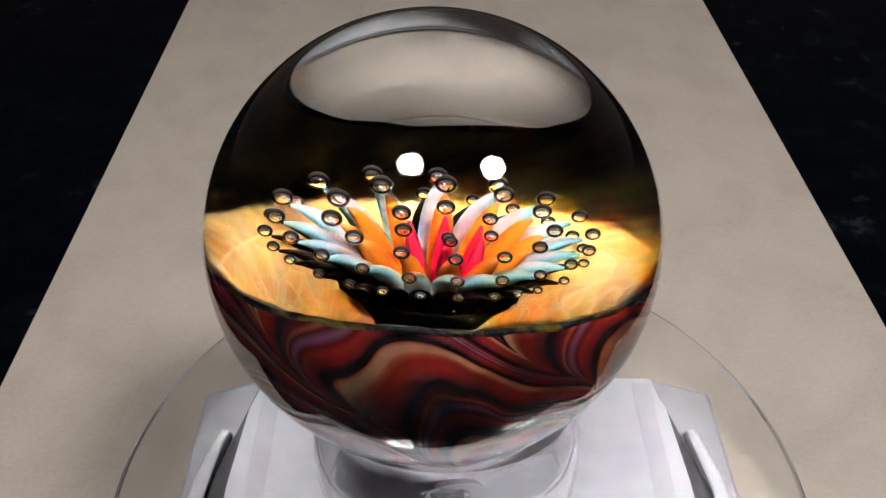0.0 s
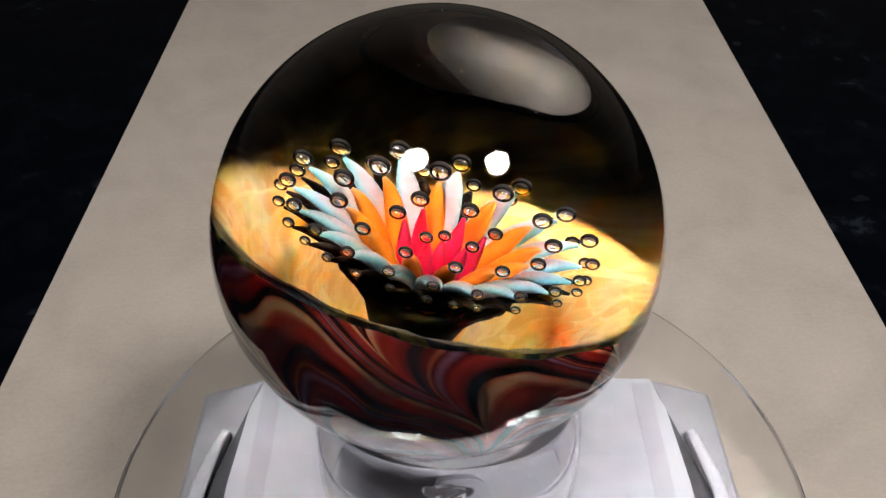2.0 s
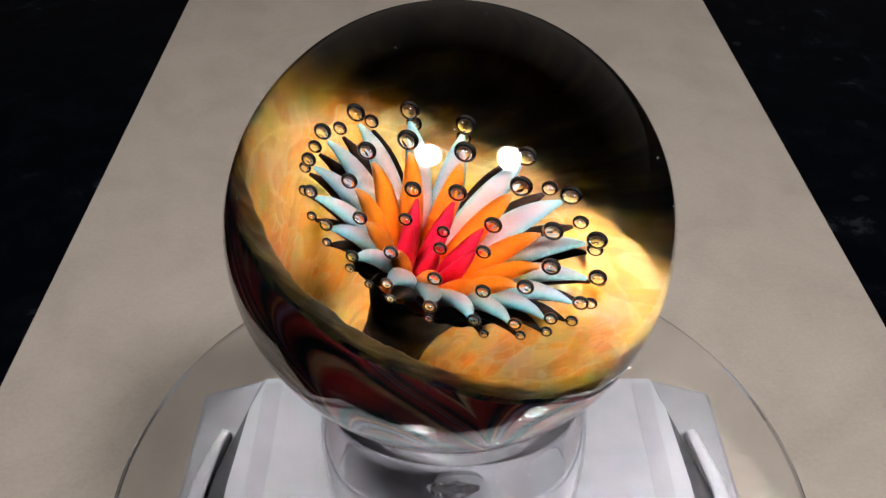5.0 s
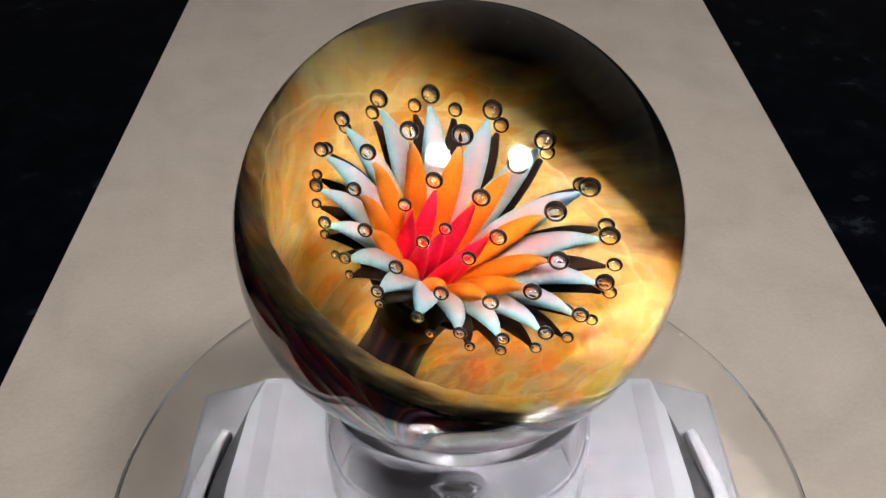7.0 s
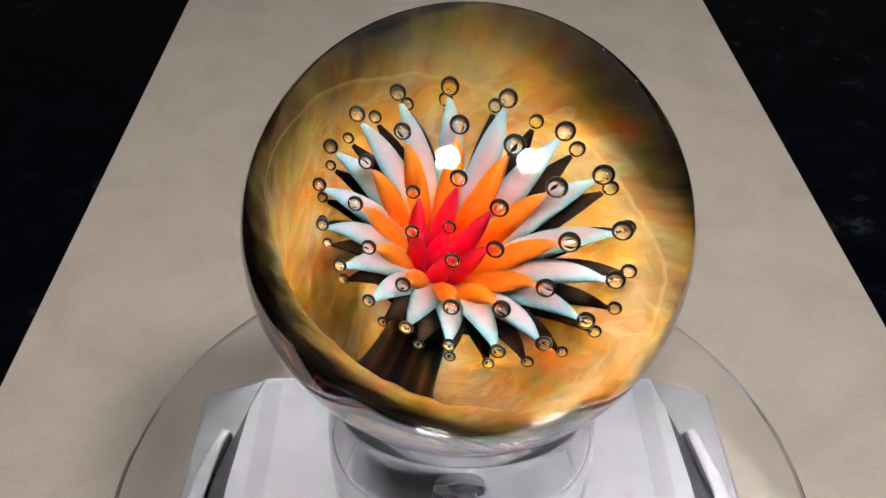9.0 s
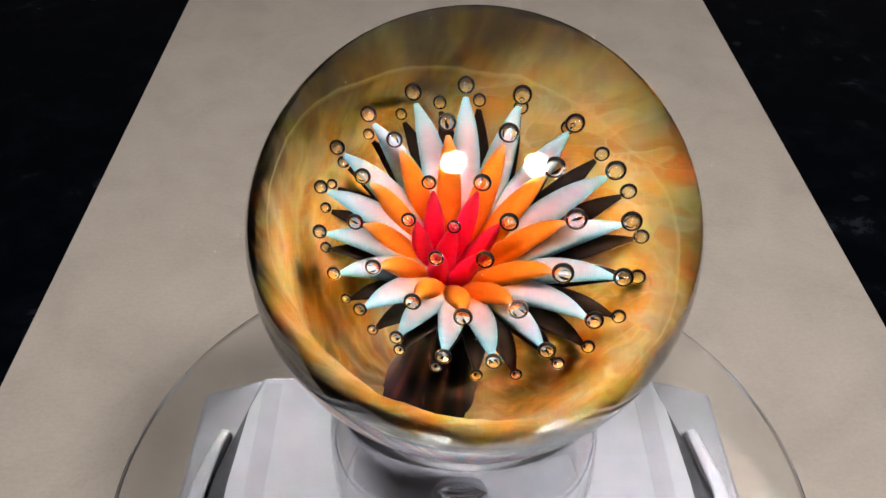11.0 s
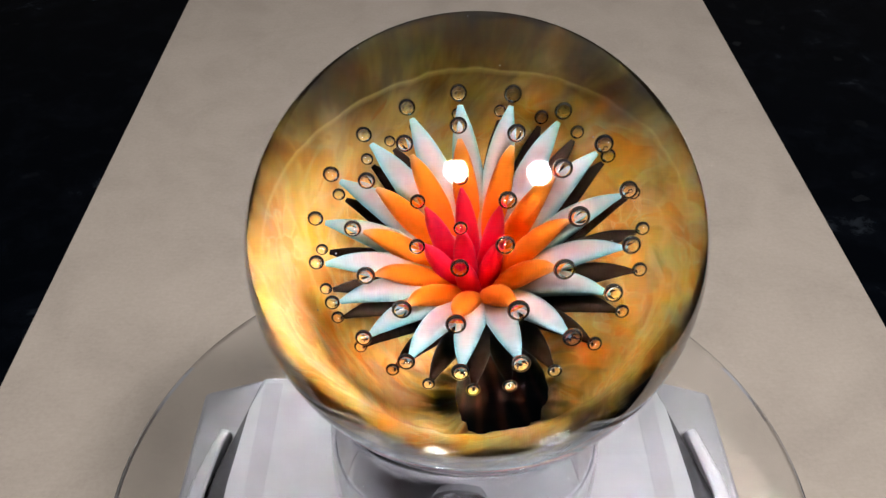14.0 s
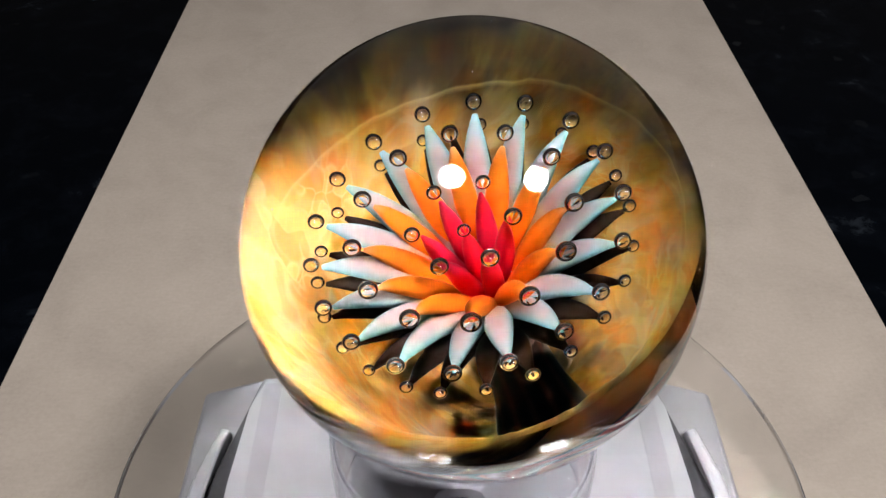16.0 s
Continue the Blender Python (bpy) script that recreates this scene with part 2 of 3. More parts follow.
def stem_material():
    m, nt, b = mat("dark_stem_glass", Roughness=0.3, Specular_IOR_Level=0.04)
    v = coords(nt)
    s = nt.nodes.new("ShaderNodeSeparateXYZ")
    nt.links.new(v, s.inputs[0])
    phi = math_node(nt, "ARCTAN2", s.outputs[1], s.outputs[0])
    turn = math_node(nt, "ADD", math_node(nt, "MULTIPLY", phi, 11.0), math_node(nt, "MULTIPLY", s.outputs[2], 3.0 / R))
    f = math_node(nt, "MULTIPLY_ADD", math_node(nt, "SINE", turn), 0.5, 0.5)
    c = ramp(nt, f, [(0.0, (0.016, 0.010, 0.013)), (0.6, (0.026, 0.012, 0.013)), (1.0, (0.060, 0.020, 0.018))])
    nt.links.new(c, b.inputs["Base Color"])
    return m


def board_material():
    m, nt, b = mat("grey_chipboard", Roughness=0.85)
    v = coords(nt)
    fine = noise_tex(nt, v, 900.0, 4.0, 0.7)
    blot = noise_tex(nt, v, 45.0, 4.0, 0.6, 0.5)
    fibre = noise_tex(nt, coords(nt, (1, 5, 1)), 260.0, 3.0, 0.65)
    c = ramp(nt, blot, [(0.32, (0.218, 0.190, 0.163)), (0.52, (0.255, 0.224, 0.192)), (0.70, (0.278, 0.244, 0.210))])
    c = mix(nt, 0.20, c, ramp(nt, fine, [(0.3, (0.20, 0.17, 0.14)), (0.7, (0.38, 0.34, 0.295))]))
    c = mix(nt, 0.07, c, ramp(nt, fibre, [(0.3, (0.22, 0.19, 0.16)), (0.7, (0.44, 0.39, 0.34))]))
    nt.links.new(c, b.inputs["Base Color"])
    bump(nt, b, fine, 0.25, 0.0002)
    return m


def granite_material():
    m, nt, b = mat("black_granite", Roughness=0.15, Specular_IOR_Level=0.03)
    v = coords(nt)
    big = noise_tex(nt, v, 60.0, 5.0, 0.65, 0.4)
    vo = node(nt, "ShaderNodeTexVoronoi", Scale=260.0)
    nt.links.new(v, vo.inputs["Vector"])
    fleck = ramp(nt, vo.outputs["Color"], [(0.90, (0, 0, 0)), (0.97, (1, 1, 1))])
    c = ramp(nt, big, [(0.48, (0.0006, 0.0010, 0.0018)), (0.64, (0.0014, 0.0020, 0.0032)), (0.80, (0.016, 0.020, 0.026))])
    c = mix(nt, math_node(nt, "MULTIPLY", fleck, 0.10), c, (0.05, 0.055, 0.06))
    nt.links.new(c, b.inputs["Base Color"])
    return m


def plain(name, color, rough, amount=0.12, scale=200.0):
    m, nt, b = mat(name, Roughness=rough)
    v = coords(nt)
    f = noise_tex(nt, v, scale, 4.0, 0.6)
    lo = tuple(c * (1 - amount) for c in color)
    hi = tuple(min(1, c * (1 + amount)) for c in color)
    nt.links.new(ramp(nt, f, [(0.3, lo), (0.7, hi)]), b.inputs["Base Color"])
    return m


VEIL = veil_material()
SWIRL, WALL, RIM, STEM = swirl_material(), wall_material(), rim_material(), stem_material()
BOARD, GRANITE = board_material(), granite_material()
WHITE = plain("white_plastic", (0.375, 0.38, 0.41), 0.45, 0.03)
GREY = plain("grey_plastic", (0.325, 0.328, 0.352), 0.45, 0.04)
PALE = plain("pale_grey_plastic", (0.235, 0.236, 0.252), 0.4, 0.06, 60.0)
GROOVE = plain("smoky_plastic", (0.060, 0.060, 0.066), 0.22, 0.25, 40.0)
DARK = plain("dark_plastic", (0.035, 0.036, 0.04), 0.3)
METAL = mat("brushed_metal", Metallic=1.0, Roughness=0.25)[0]
CABINET = plain("cabinet_wood", (0.035, 0.02, 0.012), 0.5, 0.3, 30.0)
PAINT = plain("wall_paint", (0.09, 0.08, 0.07), 0.8, 0.05, 20.0)


# ---- mesh helpers ----
def part(name, bm, material, parent=None, label="", smooth=True):
    me = bpy.data.meshes.new(name)
    bmesh.ops.recalc_face_normals(bm, faces=bm.faces)
    bm.to_mesh(me)
    bm.free()
    me.materials.append(material)
    if smooth:
        me.polygons.foreach_set("use_smooth", [True] * len(me.polygons))
    ob = new(name, me)
    if parent:
        ob.parent = parent
    if label:
        ob["label"] = label
    return ob


def lathe(profile, segs=96, closed=False, wobble=None):
    """Turns (r, z) round z. A point with r = 0 is a pole. closed: joins the last to the first."""
    bm = bmesh.new()
    rings = []
    for i, (r, z) in enumerate(profile):
        if r < 1e-9:
            rings.append([bm.verts.new((0, 0, z))])
            continue
        ring = []
        for k in range(segs):
            a = 2 * math.pi * k / segs
            p = Vector((r * math.cos(a), r * math.sin(a), z))
            ring.append(bm.verts.new(wobble(p, i, a) if wobble else p))
        rings.append(ring)
    pairs = list(zip(rings, rings[1:])) + ([(rings[-1], rings[0])] if closed else [])
    for a, b in pairs:
        for k in range(segs):
            q = [a[k % len(a)], a[(k + 1) % len(a)], b[(k + 1) % len(b)], b[k % len(b)]]
            q = list(dict.fromkeys(q))
            if len(q) > 2:
                bm.faces.new(q)
    return bm


def prism(outline, z0, z1, edge=0.0):
    """An upright prism over a flat outline, with bevelled edges."""
    bm = bmesh.new()
    lo = [bm.verts.new((x, y, z0)) for x, y in outline]
    hi = [bm.verts.new((x, y, z1)) for x, y in outline]
    n = len(outline)
    for k in range(n):
        bm.faces.new((lo[k], lo[(k + 1) % n], hi[(k + 1) % n], hi[k]))
    bm.faces.new(hi)
    bm.faces.new(lo[::-1])
    if edge:
        bmesh.ops.bevel(bm, geom=list(bm.edges), offset=edge, segments=3, profile=0.5, affect="EDGES")
    return bm


def box(x0, y0, z0, x1, y1, z1, edge=0.0):
    return prism([(x0, y0), (x1, y0), (x1, y1), (x0, y1)], z0, z1, edge)


# ---- the counter and what stands round it ----
counter = tagged(part("worktop", box(-1.2, -0.55, -0.0455, 1.2, 0.45, -0.0032, 0.002), GRANITE, smooth=False),
                 "polished black granite worktop with faint grey flecks", "worktop", kind="structure")
tagged(part("wall_back", box(-1.6, 0.452, -0.9, 1.6, 0.55, 1.6), PAINT, smooth=False), "plain painted wall behind the worktop", "wall", kind="structure")
tagged(part("wall_behind", box(-1.6, -2.3, -0.9, 1.6, -2.2, 1.6), PAINT, smooth=False), "plain painted wall across the dim kitchen", "wall", kind="structure")
tagged(part("wall_left", box(-1.72, -2.3, -0.9, -1.602, 0.55, 1.6), PAINT, smooth=False), "plain painted side wall of the dim kitchen", "wall", kind="structure")
tagged(part("wall_right", box(1.602, -2.3, -0.9, 1.72, 0.55, 1.6), PAINT, smooth=False), "plain painted side wall of the dim kitchen", "wall", kind="structure")
tagged(part("floor", box(-1.72, -2.3, -1.0, 1.72, 0.55, -0.902), PAINT, smooth=False), "plain kitchen floor in shade", "floor", kind="structure")
tagged(part("ceiling", box(-1.72, -2.3, 1.602, 1.72, 0.55, 1.7), PAINT, smooth=False), "plain painted kitchen ceiling", "ceiling", kind="structure")
tagged(part("wall_cabinet", box(-1.2, -0.32, 0.634, 1.2, 0.45, 1.2, 0.003), CABINET, smooth=False), "dark wooden wall cabinet over the worktop", "cabinet")



def puck_light(x, y, z, size):
    top = tagged(new("puck_light"), "round metal puck light set under the cabinet", "lamp", group="puck lights under the cabinet")
    top.location = (x, y, z)
    r = size / 2
    part("housing", lathe([(r + 0.0005, -0.004), (r + 0.003, -0.006), (r + 0.009, -0.004), (r + 0.010, 0.014), (r + 0.0005, 0.014)], 64, True), METAL, top)
    part("back_plate", lathe([(0, 0.010), (r + 0.0003, 0.010), (r + 0.0003, 0.0138), (0, 0.0138)], 48), DARK, top)
    for turn in (18, 95, 148, 215, 262, 330):
        ob = part("clip", box(r - 0.011, -0.0045, -0.0068, r + 0.004, 0.0045, -0.0060), DARK, top, smooth=False)
        ob.rotation_euler[2] = radians(turn)
    return top


for spot, wide in zip(LAMPS, LAMP_SIZE):
    puck_light(*spot, wide)


# ---- the sheet of chipboard ----
def chipboard():
    bm = box(-0.1094, -0.1400, -0.0030, 0.1076, 0.2794 - 0.1400, 0.0, 0.0003)
    ob = part("chipboard_sheet", bm, BOARD, smooth=False)
    ob.matrix_world = Matrix.Translation((0.00225, 0.134, 0)) @ pose(0, 0, 0, 0, 0, 0.74)
    return tagged(ob, "beige-grey chipboard sheet lying flat on black granite", "chipboard")


board = chipboard()


# ---- the turntable ----
def chamfered(hx, y0, y1, cx, cy):
    return [(-hx, y0 + cy), (-hx + cx, y0), (hx - cx, y0), (hx, y0 + cy), (hx, y1 - cy), (hx - cx, y1), (-hx + cx, y1), (-hx, y1 - cy)]


def scaled(points):
    return [(x * R, y * R) for x, y in points]


def turntable():
    top = tagged(new("display_turntable"), "clear display turntable with a white stepped plastic base", "turntable")
    top.location.x = 0.055 * R
    part("lower_case", prism(scaled(chamfered(1.84, -1.34, 1.28, 0.36, 0.12)), 0.0005, 0.32 * R, 0.0012), PALE, top, "pale grey translucent lower case", False)
    upper = [(-1.50, -1.26), (1.50, -1.26), (1.68, -0.60), (1.66, 0.30), (1.54, 0.78), (1.44, 1.22), (-1.44, 1.22), (-1.54, 0.78), (-1.66, 0.30), (-1.68, -0.60)]
    part("side_groove", prism(scaled(upper), 0.32 * R + 0.0001, 0.335 * R, 0.0002), GROOVE, top, "dark groove round the base", False)
    inner = [(-1.44, -1.22), (1.44, -1.22), (1.50, -0.60), (1.49, 0.30), (1.45, 0.90), (1.40, 1.19), (-1.40, 1.19), (-1.45, 0.90), (-1.49, 0.30), (-1.50, -0.60)]
    part("upper_case", prism(scaled(inner), 0.335 * R + 0.0001, 0.46 * R, 0.0012), WHITE, top, "white upper case", False)
    for s in (-1, 1):
        x0, x1 = sorted((s * 1.245 * R, s * 1.375 * R))
        part("side_strip", box(x0, -1.12 * R, 0.46 * R, x1, 1.12 * R, 0.4635 * R, 0.00003), GREY, top, "grey side strip", False)
    edge = [(1.66, -1.18), (1.685, -0.60), (1.665, 0.30), (1.555, 0.76)]
    for s in (-1, 1):
        ridge = [(s * x, y) for x, y in edge] + [(s * (x + 0.085), y + 0.03) for x, y in reversed(edge)]
        part("side_ridge", prism(scaled(ridge[::s]), 0.32 * R + 0.0001, 0.40 * R, 0.0009), WHITE, top, "rounded white ridge along the groove", True)
    part("spindle", lathe([(0, 0.46 * R), (0.17 * R, 0.46 * R), (0.17 * R, 0.80 * R), (0, 0.80 * R)], 48), GREY, top, "grey plastic spindle", False)
    return top


table = turntable()
T = 0.06 * R
rd = 2.003 * R
disc = part("disc", lathe([(0, -T), (rd - 0.0005, -T), (rd, -T + 0.0005), (rd, -0.0005), (rd - 0.0005, 0), (0, 0)], 192), ACRYLIC, table, "clear acrylic disc", False)
disc.visible_shadow = False


# ---- the stand that holds the marble ----
def stand():
    top = tagged(new("marble_stand"), "clear moulded glass stand holding the marble on the disc", "stand")
    h = 1.935 * R - DISC_Z
    prof = [(0.690, 0.0005), (0.715, 0.02), (0.728, 0.20), (0.732, 0.42), (0.716, 0.62), (0.664, 0.82), (0.594, 0.985), (0.584, 1.0), (0.574, 0.985), (0.642, 0.81), (0.694, 0.61), (0.710, 0.42), (0.706, 0.20), (0.690, 0.03)]
    cup = part("cup", lathe([(r * R, z * h) for r, z in prof], 128, True), CLOUDY, top, "clear glass cup with a rolled lip")
    cup.visible_shadow = False
    # a crystal with an eight-sided girdle, a ring of crown facets and a square table
    bm = bmesh.new()
    rows = []
    for r, z, sides, turn in ((0.185, 0.002, 8, 22.5), (0.205, 0.04, 8, 22.5), (0.195, 0.10, 8, 22.5), (0.118, 0.155, 4, 0)):
        rows.append([bm.verts.new((r * R * math.cos(radians(turn + 360 * k / sides)), r * R * math.sin(radians(turn + 360 * k / sides)), z * R)) for k in range(sides)])
    for lo, hi in ((rows[0], rows[1]), (rows[1], rows[2])):
        for k in range(8):
            bm.faces.new((lo[k], lo[(k + 1) % 8], hi[(k + 1) % 8], hi[k]))
    girdle, square = rows[2], rows[3]
    for k in range(4):
        a, b = girdle[2 * k - 1], girdle[2 * k]
        bm.faces.new((a, b, square[k]))
        bm.faces.new((b, girdle[2 * k + 1], square[(k + 1) % 4], square[k]))
    bm.faces.new(square)
    bm.faces.new(rows[0][::-1])
    gem = part("faceted_foot", bm, ACRYLIC, top, "faceted clear foot", False)
    gem.visible_shadow = False
    cap = part("square_cap", box(-0.074 * R, -0.074 * R, 0.157 * R, 0.074 * R, 0.074 * R, 0.164 * R, 0.0002), DARK, top, "small dark square cap", False)
    cap.rotation_euler[2] = radians(45)
    return top


holder = stand()


# ---- the marble ----
AXIS = Vector((0.155, 0.357, 1.0)).normalized()
RIM_N = Vector((0.104, 0.388, 1.0)).normalized()
LIFT = 0.010                               # how far the rim lies over its first place, in radii


def frame_of(n):
    a = Vector((0, 1, 0)).cross(n).normalized()
    b = n.cross(a)
    return Matrix((a, b, n)).transposed().to_4x4()


FLOWER = frame_of(AXIS)
BOWL = Matrix.Translation(RIM_N * 0.002 * R) @ frame_of(RIM_N)


def bowl_shell(r_out, r_in, top, rings=40, segs=160, seed=0.0, ripple=0.02):
    """A bowl between two spheres, open at the height top, with an uneven lip."""
    prof = []
    a0 = math.asin(top)
    for k in range(rings + 1):
        a = a0 - (a0 + math.pi / 2) * k / rings
        prof.append((r_out * math.cos(a), r_out * math.sin(a)))
    prof[-1] = (0, -r_out)
    back = []
    for k in range(rings, -1, -1):
        a = a0 - (a0 + math.pi / 2) * k / rings
        back.append((r_in * math.cos(a), r_in * math.sin(a)))
    back[0] = (0, -r_in)

    def wob(p, i, ang):
        q = p / p.length
        k = ripple * (noise.noise((3 * math.cos(ang) + seed, 3 * math.sin(ang), seed)) + 0.5 * noise.noise((9 * math.cos(ang) + seed, 9 * math.sin(ang), seed)))
        near = max(0.0, 1 - abs(q.z - top) * 3)
        q2 = Vector((q.x, q.y, q.z + k * near)).normalized()
        return q2 * p.length
    bm = lathe([(r * R, z * R) for r, z in prof + back], segs, True, wob)
    return bm


def lip_and_well(segs=176):
    """The inner layer: a lip that slopes in from the rim, then a deep well round the stem."""
    prof = [(0.968, -0.034), (0.940, -0.036), (0.900, -0.046), (0.840, -0.066), (0.770, -0.088), (0.700, -0.108), (0.640, -0.126), (0.600, -0.142),
            (0.572, -0.170), (0.535, -0.215), (0.495, -0.268), (0.452, -0.330), (0.410, -0.400), (0.365, -0.480), (0.310, -0.570), (0.235, -0.665), (0.135, -0.745), (0.0, -0.785)]
    back = [(0.972 * math.cos(a), 0.972 * math.sin(a)) for a in [radians(-90 + 88 * k / 14) for k in range(15)]]
    back[0] = (0.0, -0.972)

    def wob(p, i, ang):
        c, d = math.cos(ang), math.sin(ang)
        fade = 1.0 if 2 <= i <= 16 else 0.3 if i < 2 else 0.0
        up = 0.020 * noise.noise((3 * c + 1.3, 3 * d, 1.3)) if i < 4 else 0.0
        flake = 0.012 * noise.noise((7 * c, 7 * d, i * 0.55)) + 0.007 * noise.noise((16 * c, 16 * d, i * 0.8 + 5))
        r = 1 + 0.045 * noise.noise((2.2 * c + 8, 2.2 * d, i * 0.12)) * (1.0 if 5 < i < 17 else 0.0)
        return Vector((p.x * r, p.y * r, p.z + (up + flake * fade + (LIFT if i < 3 else LIFT * 0.3 if i < 6 else 0.0)) * R))
    return lathe([(r * R, z * R) for r, z in prof + back], segs, False, wob)


def tube(path, widths, thicks, side_hint, segs=14):
    """A closed rounded petal along a path; returns the bmesh with its layers of length and side."""
    bm = bmesh.new()
    la = bm.verts.layers.float.new("along")
    lb = bm.verts.layers.float.new("across")
    n = len(path)
    rings = []
    for i, p in enumerate(path):
        d = (path[min(i + 1, n - 1)] - path[max(i - 1, 0)]).normalized()
        s = (side_hint - d * side_hint.dot(d)).normalized()
        u = d.cross(s)
        ring = []
        for k in range(segs):
            a = 2 * math.pi * k / segs
            v = bm.verts.new(p + s * math.cos(a) * widths[i] + u * math.sin(a) * thicks[i])
            v[la], v[lb] = i / (n - 1), abs(math.cos(a)) ** 3
            ring.append(v)
        rings.append(ring)
    for a, b in zip(rings, rings[1:]):
        for k in range(segs):
            bm.faces.new((a[k], a[(k + 1) % segs], b[(k + 1) % segs], b[k]))
    bm.faces.new(rings[0][::-1])
    bm.faces.new(rings[-1])
    return bm


def petal_mesh(name, rho, height, root, width, flare, lift, thick, base, tip=0.50, steps=18, start=0.02):
    """One petal that leaves the root upright and flares outward to (rho, height), in units of the marble's radius."""
    path, ws, ts = [], [], []
    for i in range(steps + 1):
        t = i / steps
        r = start + (rho - start) * (t ** flare)
        z = root + (height - root) * (1 - (1 - t) ** lift)
        path.append(Vector((r, 0, z)) * R)
        grow = min(1.0, 0.30 + 0.95 * math.sin(math.pi * min(t * 0.78 + 0.05, 1)) ** 1.0)
        end = max(0.0, (t - (1 - tip)) / tip)
        w = width * grow * (1 - 0.78 * end ** 2.3) * (1.0 if t > 0.15 else base + (1 - base) * t / 0.15)
        ws.append(w * R)
        ts.append(w * thick * R)
    return tube(path, ws, ts, Vector((0, 1, 0)))


def bubble_mesh(radius):
    bm = bmesh.new()
    bmesh.ops.create_uvsphere(bm, u_segments=28, v_segments=18, radius=radius * R)
    return bm


def marble():
    top = tagged(new("glass_marble"), "clear glass marble with an orange flower and bubbles inside", "marble")
    bm = bmesh.new()
    bmesh.ops.create_icosphere(bm, subdivisions=7, radius=R)
    part("clear_casing", bm, CLEAR, top, "clear glass casing of the marble")
    def rim_wave(p, i, a):
        return p + Vector((0, 0, 0.024 * R * noise.noise((3 * math.cos(a) + 1.3, 3 * math.sin(a), 1.3)) + 0.010 * R * noise.noise((11 * math.cos(a), 11 * math.sin(a), i))))
    rim = lathe([(r * R, z * R) for r, z in [(0.986, -0.040), (0.988, -0.026), (0.984, -0.018), (0.979, -0.017), (0.973, -0.022), (0.973, -0.040)]], 160, True, rim_wave)
    for nm, bm, m, lb in (("outer_layer", bowl_shell(0.985, 0.975, -0.026, seed=1.3), SWIRL, "dark red and tan swirled outer layer"),
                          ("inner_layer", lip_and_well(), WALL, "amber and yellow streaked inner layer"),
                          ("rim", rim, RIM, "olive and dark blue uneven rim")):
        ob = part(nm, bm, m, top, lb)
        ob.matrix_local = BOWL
    # thin smoky veil that rises over the rim on one side and fades out
    bm = bmesh.new()
    rows = []
    for r in (0.984, 0.987):
        for k in range(9) if r < 0.985 else range(8, -1, -1):
            z = -0.03 + 0.24 * k / 8
            q = math.sqrt(r * r - z * z)
            rows.append([bm.verts.new((q * R * math.cos(radians(g)), q * R * math.sin(radians(g)), (z + 0.024 * noise.noise((3 * math.cos(radians(g)) + 1.3, 3 * math.sin(radians(g)), 1.3))) * R)) for g in range(40, 192, 4)])
    for a, b in zip(rows, rows[1:] + rows[:1]):
        for k in range(len(a) - 1):
            bm.faces.new((a[k], a[k + 1], b[k + 1], b[k]))
    bm.faces.new([row[0] for row in rows])
    bm.faces.new([row[-1] for row in rows][::-1])
    ob = part("veil", bm, VEIL, top, "smoky brown veil fading out over the rim")
    ob.matrix_local = BOWL
    # stem that widens from the bowl's floor
    bm = lathe([(0.0, -0.86 * R), (0.150 * R, -0.86 * R), (0.122 * R, -0.77 * R), (0.100 * R, -0.68 * R), (0.090 * R, -0.58 * R), (0.086 * R, -0.50 * R), (0.094 * R, -0.42 * R), (0.0, -0.36 * R)], 64)
    ob = part("stem", bm, STEM, top, "dark ribbed glass stem")
    ob.matrix_local = FLOWER
    bm = lathe([(r * R, z * R) for r, z in [(0.080, -0.47), (0.112, -0.35), (0.16, -0.255), (0.22, -0.195), (0.27, -0.162), (0.272, -0.154), (0.22, -0.180), (0.16, -0.235), (0.104, -0.33), (0.075, -0.45)]], 66, True,
               lambda p, i, a: Vector((p.x, p.y, p.z + 0.004 * R * math.cos(23 * a) * (i in (3, 4, 5, 6)))))
    ob = part("calyx", bm, BLACK, top, "black fluted glass calyx")
    ob.matrix_local = FLOWER
    for p, r in (((-0.091, -0.913, 0.327), 0.014), ((0.045, -0.917, 0.332), 0.017), ((-0.025, -0.920, 0.331), 0.012)):
        seed = part("seed_bubble", bubble_mesh(r), BUBBLE, top, "tiny seed bubble under the rim")
        seed.location = Vector(p).normalized() * 0.9885 * R
        seed.scale = (0.5, 0.5, 0.5)
        seed.visible_shadow = False
    lint = bmesh.new()
    for k in range(14):
        d = Vector((random.uniform(-1, 1), random.uniform(-1, 1), random.uniform(-0.1, 1))).normalized()
        bmesh.ops.create_icosphere(lint, subdivisions=1, radius=random.uniform(0.0016, 0.0034) * R, matrix=Matrix.Translation(d * 1.001 * R))
    tagged(part("lint_specks", lint, WHITE, top, "pale specks of lint on the glass"), kind="stuff")
    # kind, angles, radius, height, ring centre, petal width, flare, lift, bubble size, material, label, root, roundness
    tips = [17.7, 37.1, 56.5, 77.8, 100.7, 122.6, 146.2, 167.1, 189.9, 210.7, 230.4, 249.4, 268.1, 286.4, 304.3, 323.3, 341.7, 359.7]
    mids = [19.2, 47.3, 77.5, 111.1, 144.5, 175.9, 205.4, 236.9, 266.4, 294.6, 322.4, 350.6]
    lows = [3.2, 16.1, 31.4, 47.2, 62.3, 79.4, 93.2, 111.0, 129.4, 146.0, 164.4, 181.3, 196.4, 214.0, 228.5, 242.4, 257.0, 271.6, 286.7, 296.9, 307.2, 324.0, 346.9]
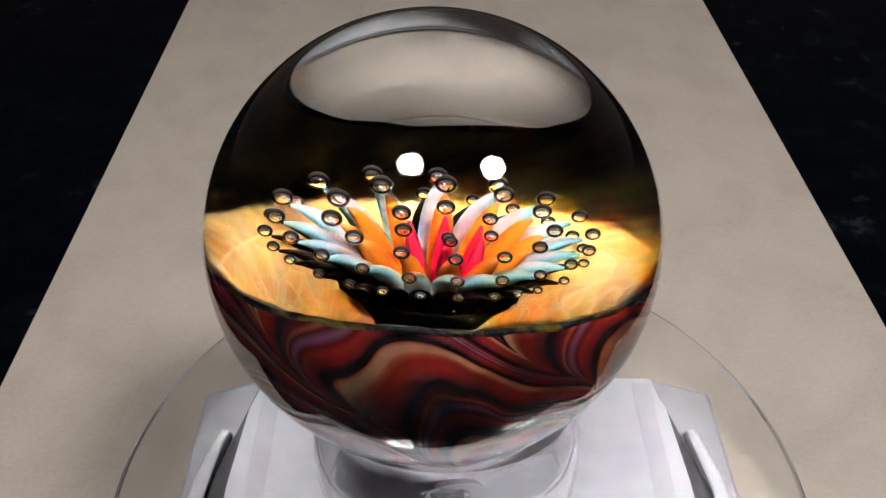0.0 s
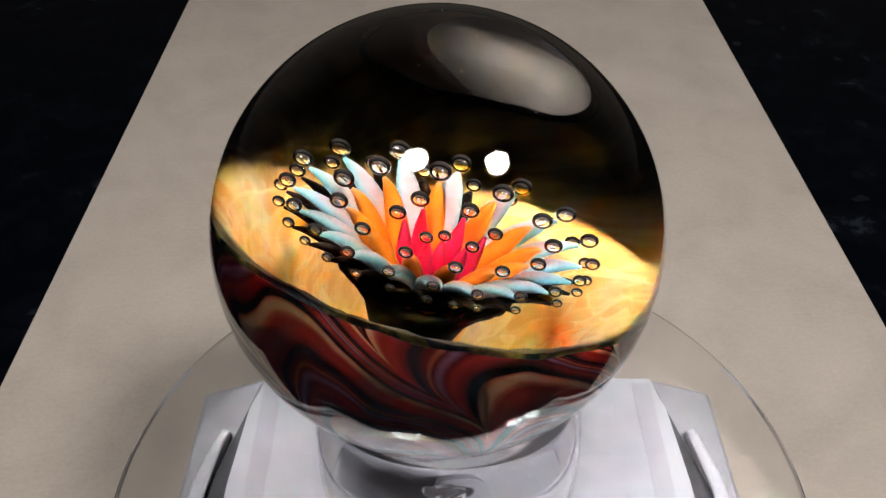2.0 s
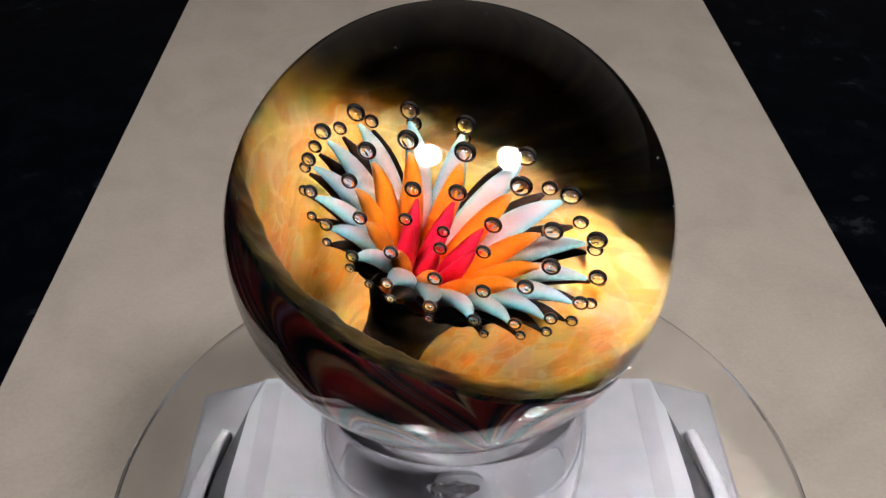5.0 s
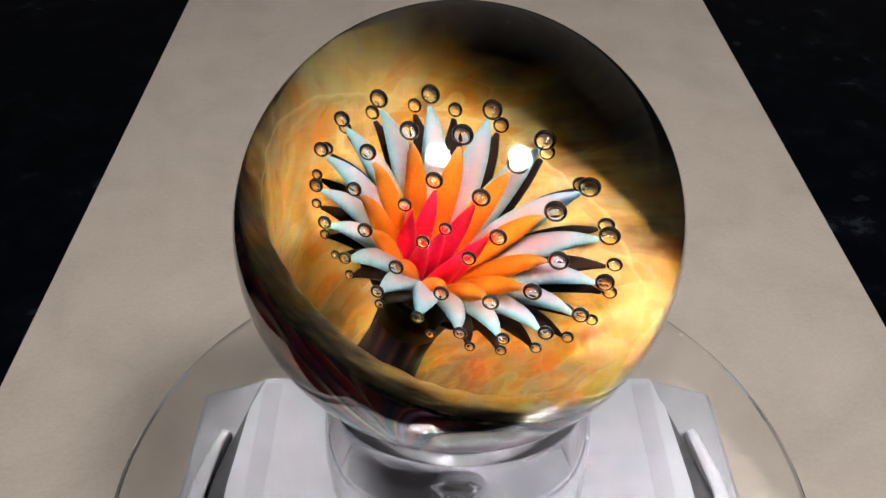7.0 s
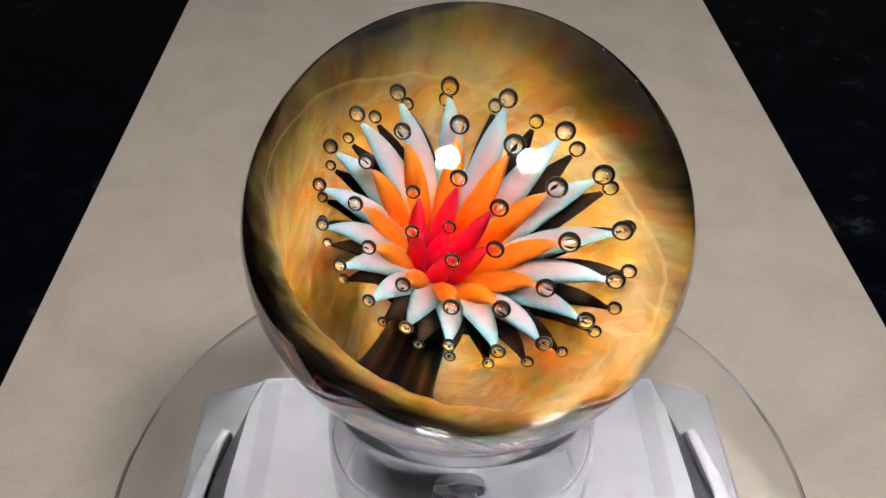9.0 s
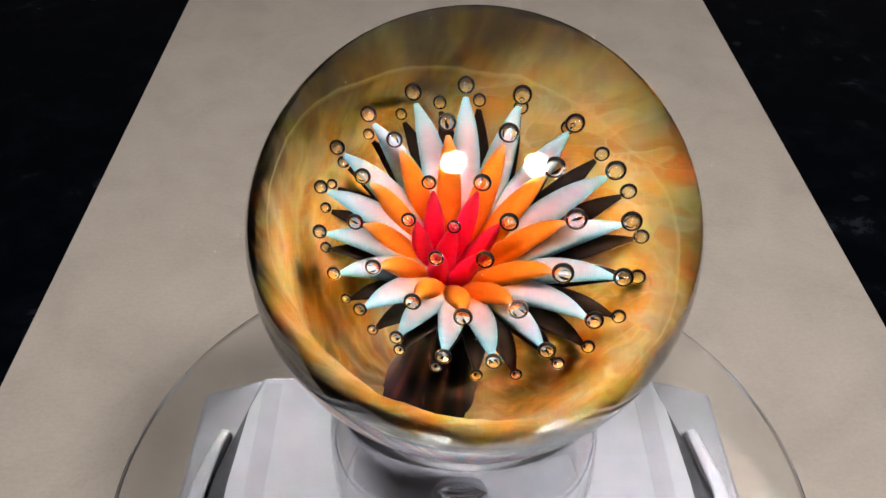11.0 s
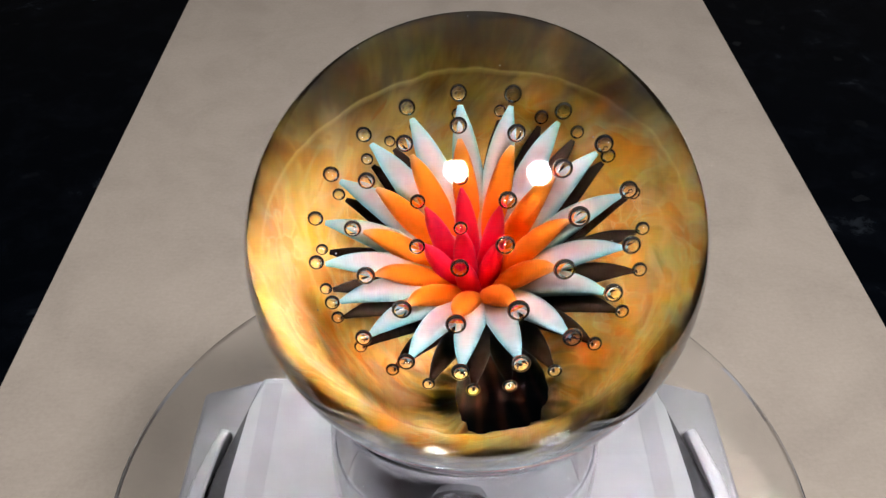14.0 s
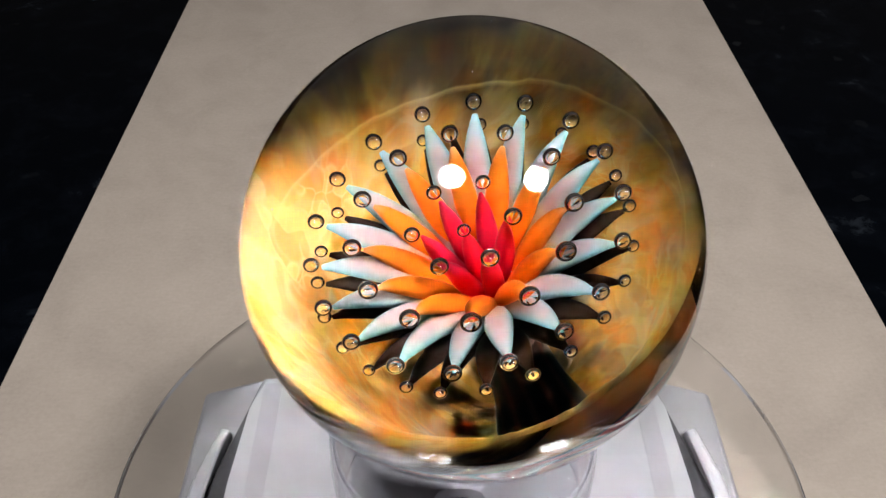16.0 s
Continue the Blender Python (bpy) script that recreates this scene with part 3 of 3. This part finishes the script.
    rings = [("red_petal", [2], 0.012, 0.02, (0.022, -0.050), 0.034, 1.0, 1.0, 0.033, RED, "red glass petal", -0.36, 1.0),
             ("red_petal", [21.2, 80.1, 140.7, 200.4, 264.1, 321.5], 0.1535, 0.058, (0.027, -0.044), 0.033, 1.0, 1.0, 0.034, RED, "red glass petal", -0.355, 0.95),
             ("orange_petal", mids, 0.337, 0.058, (0.017, -0.028), 0.038, 1.1, 1.4, 0.039, ORANGE, "orange glass petal", -0.38, 0.85),
             ("opal_petal", tips, 0.4715, 0.023, (-0.001, -0.006), 0.046, 1.25, 1.7, 0.034, OPAL, "opal white and pale blue glass petal", -0.37, 0.6),
             ("black_petal", lows, 0.470, -0.041, (-0.017, 0.022), 0.044, 1.35, 1.7, 0.026, BLACK, "black glass petal", -0.44, 0.5)]
    for name, angles, rho, height, mid, width, flare, lift, bub, m, lb, deep, thick in rings:
        inset = bub * 0.8
        pm = None
        bmesh_bubble = None
        for a in angles:
            if pm is None:
                ob = part(name, petal_mesh(name, max(rho - inset, 0.011), height - 0.55 * bub, deep, width, flare, lift, thick, 0.9 if name == "red_petal" else 0.6), m, top, lb)
                pm = ob.data
                bo = part("air_bubble", bubble_mesh(bub), BUBBLE, ob, "round air bubble trapped in glass")
                bmesh_bubble = bo.data
            else:
                ob = new(name, pm)
                ob.parent = top
                ob["label"] = lb
                bo = new("air_bubble", bmesh_bubble)
                bo.parent = ob
                bo["label"] = "round air bubble trapped in glass"
            bo.visible_shadow = False
            s = 0.88 + 0.14 * math.cos(radians(a - 130)) + 0.10 * (random.random() - 0.5)
            bo.matrix_local = pose(rho * R, 0, height * R) @ pose(0, 0, 0, 0, -6 if rho > 0.2 else 0, 0) @ Matrix.Diagonal((s * 0.88, s * 0.88, s * 0.65, 1))
            ob.matrix_local = FLOWER @ pose(mid[0] * R, mid[1] * R, 0, 0, 0, a)
    return top


ball = marble()


# ---- what moves ----
def turned(t):
    """How far the table has turned: it starts a little fast and settles."""
    return -SPIN * t + 9.05 - 3.613 * t + 0.3513 * t * t - 0.01063 * t ** 3


def motions():
    spin, carry, hold = [], [], []
    for i in range(33):
        t = i * 0.5
        a = turned(t)
        ph = radians(163.92 - SPIN * t)
        carry.append((t, pose(0.0946 * R * math.cos(ph), 0.0946 * R * math.sin(ph), CENTRE_Z, 0, 0, a)))
        hold.append((t, pose(0.02 * R + 0.05 * R * math.cos(ph), 0.05 * R * math.sin(ph), DISC_Z, 0, 0, a)))
        spin.append((t, pose(-0.004 * R, 0, DISC_Z, 0, 0, a)))
    walk(ball, carry)
    walk(holder, hold)
    walk(disc, spin)


motions()
